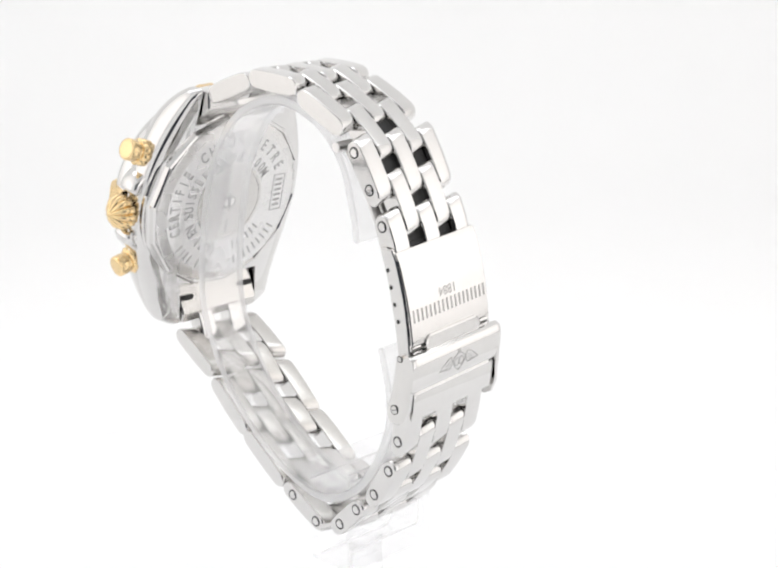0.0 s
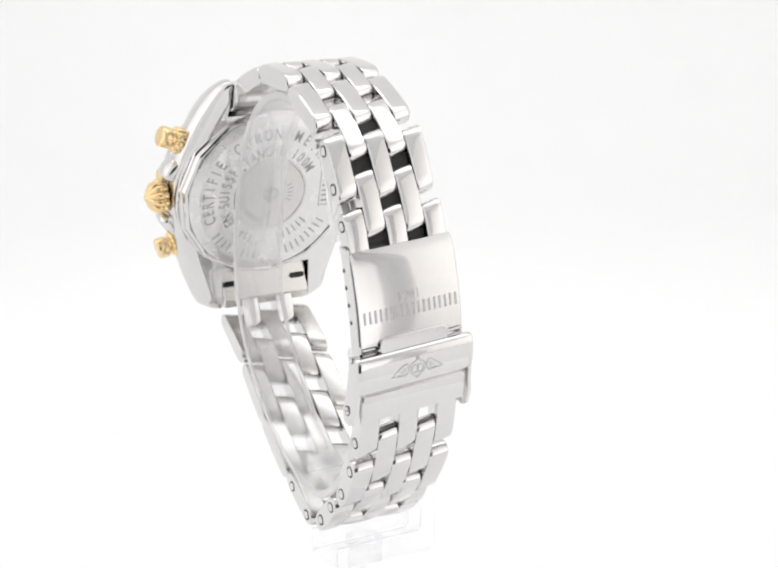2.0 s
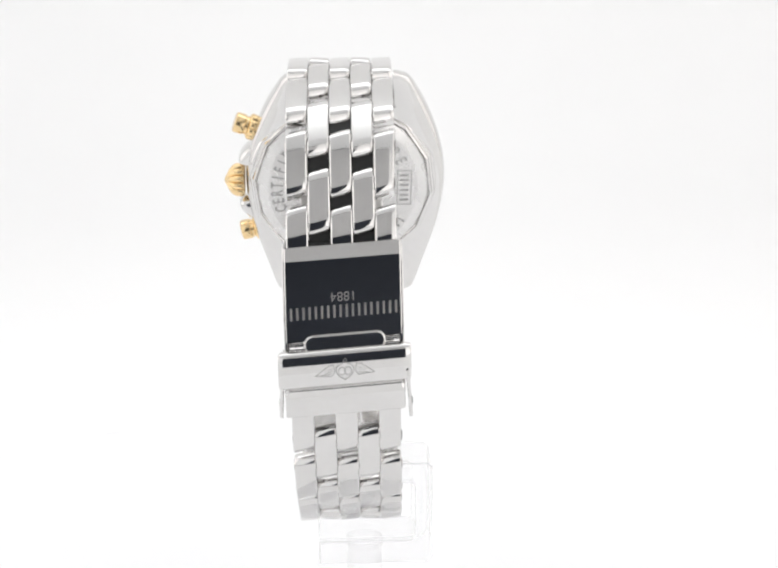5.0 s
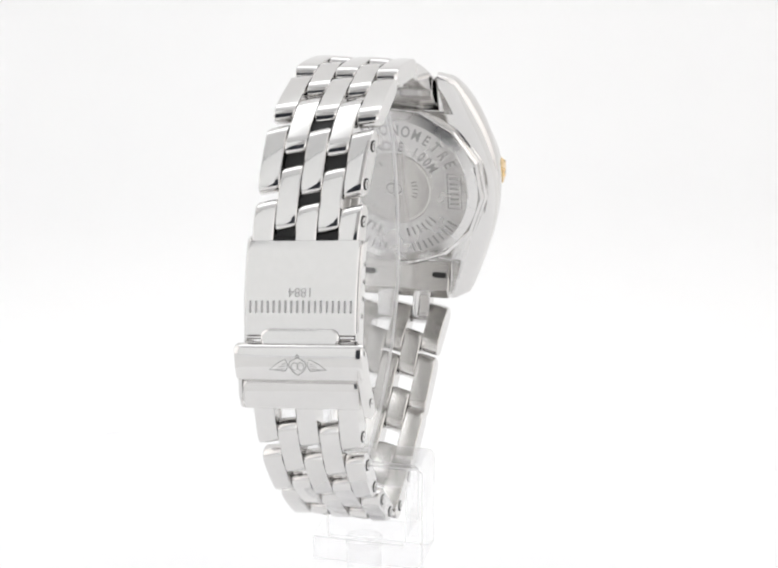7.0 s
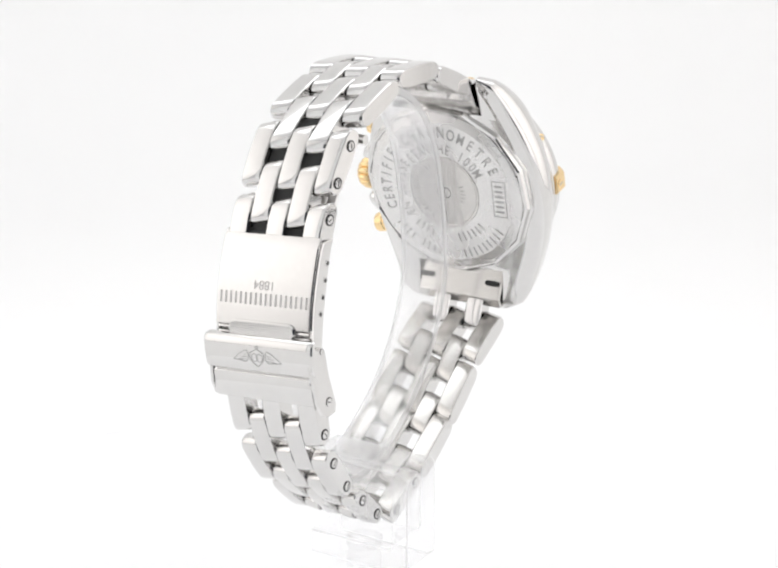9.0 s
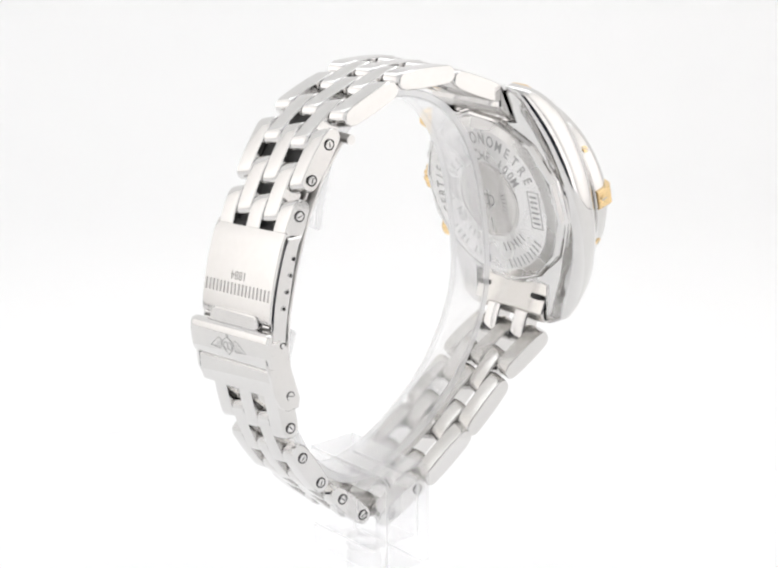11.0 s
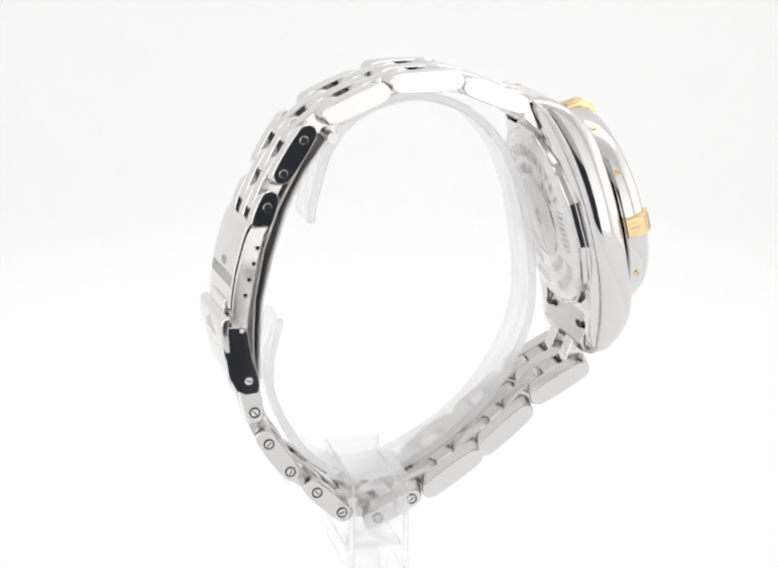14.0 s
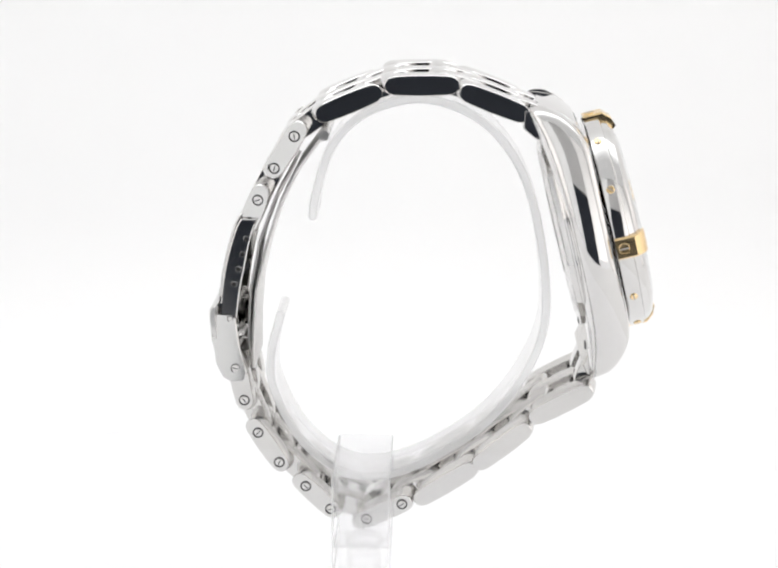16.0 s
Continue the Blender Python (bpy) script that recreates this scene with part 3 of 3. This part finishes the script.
        for k in range(3):
            bar = [(0.23, -9.54 - 0.05 * k), (0.30 + 0.06 * k, -9.555 - 0.05 * k), (0.30 + 0.06 * k, -9.565 - 0.05 * k), (0.23, -9.55 - 0.05 * k)]
            part("feather_mark", outline([(sg * v, z) for v, z in bar], 0.004), ENGRAVED, lock)
    shield = [(-0.15, -9.50), (-0.10, -9.47), (0.0, -9.42), (0.10, -9.47), (0.15, -9.50), (0.17, -9.58), (0.13, -9.68), (0.05, -9.75), (0.0, -9.79), (-0.05, -9.75), (-0.13, -9.68), (-0.17, -9.58)]
    part("shield_mark", outline(shield, 0.016), ENGRAVED, lock)
    for x, y, r in ((-0.055, -9.60, 0.07), (0.055, -9.60, 0.07), (0.0, -9.40, 0.035)):
        part("roundel_mark", outline([(x + r * math.cos(2 * math.pi * k / 20), y + r * 1.2 * math.sin(2 * math.pi * k / 20)) for k in range(20)], 0.014), ENGRAVED, lock)


def end_links(watch):
    up = [(2.98, -5.30), (3.30, -5.29), (3.68, -5.34), (3.98, -5.56), (3.95, -5.96), (3.55, -5.98), (3.20, -5.84), (2.98, -5.66)]
    brush_inside(part("end_link", slab(up, -1.0, 1.0, 0.03), STEEL, watch, "solid end link between the lugs"))
    lo = [(4.95, -9.55), (5.00, -9.80), (4.75, -10.20), (4.50, -10.44), (4.32, -10.40), (4.22, -10.20), (4.34, -9.90), (4.46, -9.50)]
    brush_inside(part("end_link", slab(lo, -1.0, 1.0, 0.03), STEEL, watch, "solid end link between the lugs"))
    for v in (-0.80, 0.80):
        bm = bmesh.new()
        ring = []
        for k in range(20):
            a = 2 * math.pi * k / 20
            x = 0.09 * (1 if math.cos(a) > 0 else -1) + 0.06 * math.cos(a)
            ring.append(x)
        rows = []
        for h in (0.0, 0.02):
            rows.append([at(4.335 - 0.04 - h, 0.2 + v + ring[k], -9.86 + 0.06 * math.sin(2 * math.pi * k / 20)) for k in range(20)])
        loft(rows, bm)
        # a flat dark piece stands in for the shaded slot
        part("bar_slot", bm, DARK, watch, "spring bar slot, its shade painted dark")
    for a, b in (((2.80, -5.32), (3.15, -5.42)), ((4.25, -10.79), (4.42, -10.30))):
        prof = link_profile(a, b, 0.18, 0.02)
        for col in (1, 3):
            v0 = -HALF + col * 0.4 + 0.006
            part("link", slab(prof, v0, v0 + 0.388, 0.022), STEEL, watch)


def wristwatch():
    watch = thing("wristwatch", "steel and gold chronograph wristwatch with closed link bracelet, seen from behind", "watch")
    back = case_parts(watch)
    back_marks(back)
    end_links(watch)
    chain(watch, PINS_TOP, True, (6, 9), 5, -0.08)
    chain(watch, PINS_LOW, True, (1, 7))
    clasp(watch)
    return watch


# ---- stand ----
def milky_edges(ob, axis, low, high):
    ob.data.materials.append(EDGE)
    for p in ob.data.polygons:
        if low < abs(p.normal[axis]) < high:
            p.material_index = 1
    return ob


def glide(knots, steps):
    """A smooth line through the knots."""
    line = []
    for k in range(len(knots) - 1):
        p = [Vector(knots[min(max(k + i, 0), len(knots) - 1)]) for i in (-1, 0, 1, 2)]
        for j in range(steps):
            x = j / steps
            line.append(tuple(0.5 * (2 * p[1] + (p[2] - p[0]) * x + (2 * p[0] - 5 * p[1] + 4 * p[2] - p[3]) * x * x + (3 * p[1] - p[0] - 3 * p[2] + p[3]) * x ** 3)))
    return line + [knots[-1]]


def watch_stand():
    st = thing("watch_stand", "clear acrylic c-shaped watch stand holding the bracelet", "display stand")
    line = glide([(-1.0, -7.56), (-0.93, -7.11), (-0.61, -6.17), (0.09, -5.50), (1.19, -5.26), (2.33, -5.73), (3.13, -6.88), (3.54, -8.80),
                  (3.42, -10.23), (2.50, -11.73), (1.02, -12.76), (-0.2, -12.98), (-1.20, -12.32), (-1.80, -11.2), (-1.86, -10.41), (-1.66, -9.58)], 5)
    # both ends of the ring are rounded
    flanks, n = strip(line, 0.17), len(line)
    caps = []
    for p, q in ((line[-1], line[-2]), (line[0], line[1])):
        d = (Vector(p) - Vector(q)).normalized()
        s = Vector((-d.y, d.x))
        caps.append([tuple(Vector(p) + (s * math.cos(w) + d * math.sin(w)) * 0.085) for w in np.linspace(0.35, math.pi - 0.35, 7)])
    prof = flanks[:n] + caps[0] + flanks[n:] + caps[1]
    rows = []
    for v, e in ((0.13, 0.03), (0.16, 0.0), (1.17, 0.0), (1.20, 0.03)):
        rows.append([at(u, v, z) for u, z in inset(prof, e)])
    milky_edges(part("ring", loft(rows), BENT, st, "clear bent acrylic ring", 40), 1, 0.3, 1.1)
    # bracket that reaches round one flank of the bracelet
    bm = bmesh.new()
    prof = [(1.0, -12.42), (-1.24, -12.42), (-1.34, -12.52), (-1.34, -14.45), (-1.22, -14.58), (0.93, -14.58), (0.93, -14.08), (-0.92, -14.08), (-0.98, -14.0), (-0.98, -12.92), (-0.9, -12.85), (1.0, -12.85)]
    loft([[at(u, v, z) for v, z in inset(prof, e)] for u, e in ((-0.58, 0.03), (-0.55, 0), (0.53, 0), (0.56, 0.03))], bm)
    milky_edges(part("bracket", bm, ACRYLIC, st, "clear acrylic bracket block", 40), 0, 0.3, 0.95)
    part("screw_seat", turned(at(0, 0, -14.40), (0, 0, 1), [(0.0, 0.38), (0.14, 0.38), (0.14, 0.34), (0.0, 0.34), (0.0, 0.38)], 32, cap=False), ACRYLIC, st, "round clear screw seat")
    part("column", disc(at(-0.02, 0.0, -17.35), (0, 0, 1), 0.36, 2.765, 32, 0.02), ACRYLIC, st, "clear acrylic column")
    part("foot", disc(at(-0.02, 0.0, FLOOR + 0.045), (0, 0, 1), 2.2, 0.2, 48, 0.04), ACRYLIC, st, "round clear acrylic foot")
    return st


def turntable():
    tt = thing("turntable", "thin round white turntable on the card floor", "turntable")
    part("platter", turned(at(0, 0, FLOOR), (0, 0, 1), [(0.03, 15.6), (0.04, 15.6), (0.042, 15.5)], 96), PLATTER, tt)
    part("edge_band", turned(at(0, 0, FLOOR), (0, 0, 1), [(0.002, 15.7), (0.02, 15.8), (0.033, 15.8), (0.036, 15.65)], 96), PLATTER, tt)
    return tt


tent()
TABLE = turntable()
STAND = watch_stand()
WATCH = wristwatch()


def motions():
    # the table turns evenly and carries stand and watch
    rows = []
    for k in range(33):
        t = 0.5 * k
        x = (t - 8) / 8
        turn = math.degrees(1.16716 - 0.150251 * (t - 8) - 0.01905 * x ** 2 + 0.005517 * x ** 3)
        rows.append((t, pose(0, 0, 0, 0, 0, turn)))
    for ob in (TABLE, STAND, WATCH):
        walk(ob, rows)


motions()
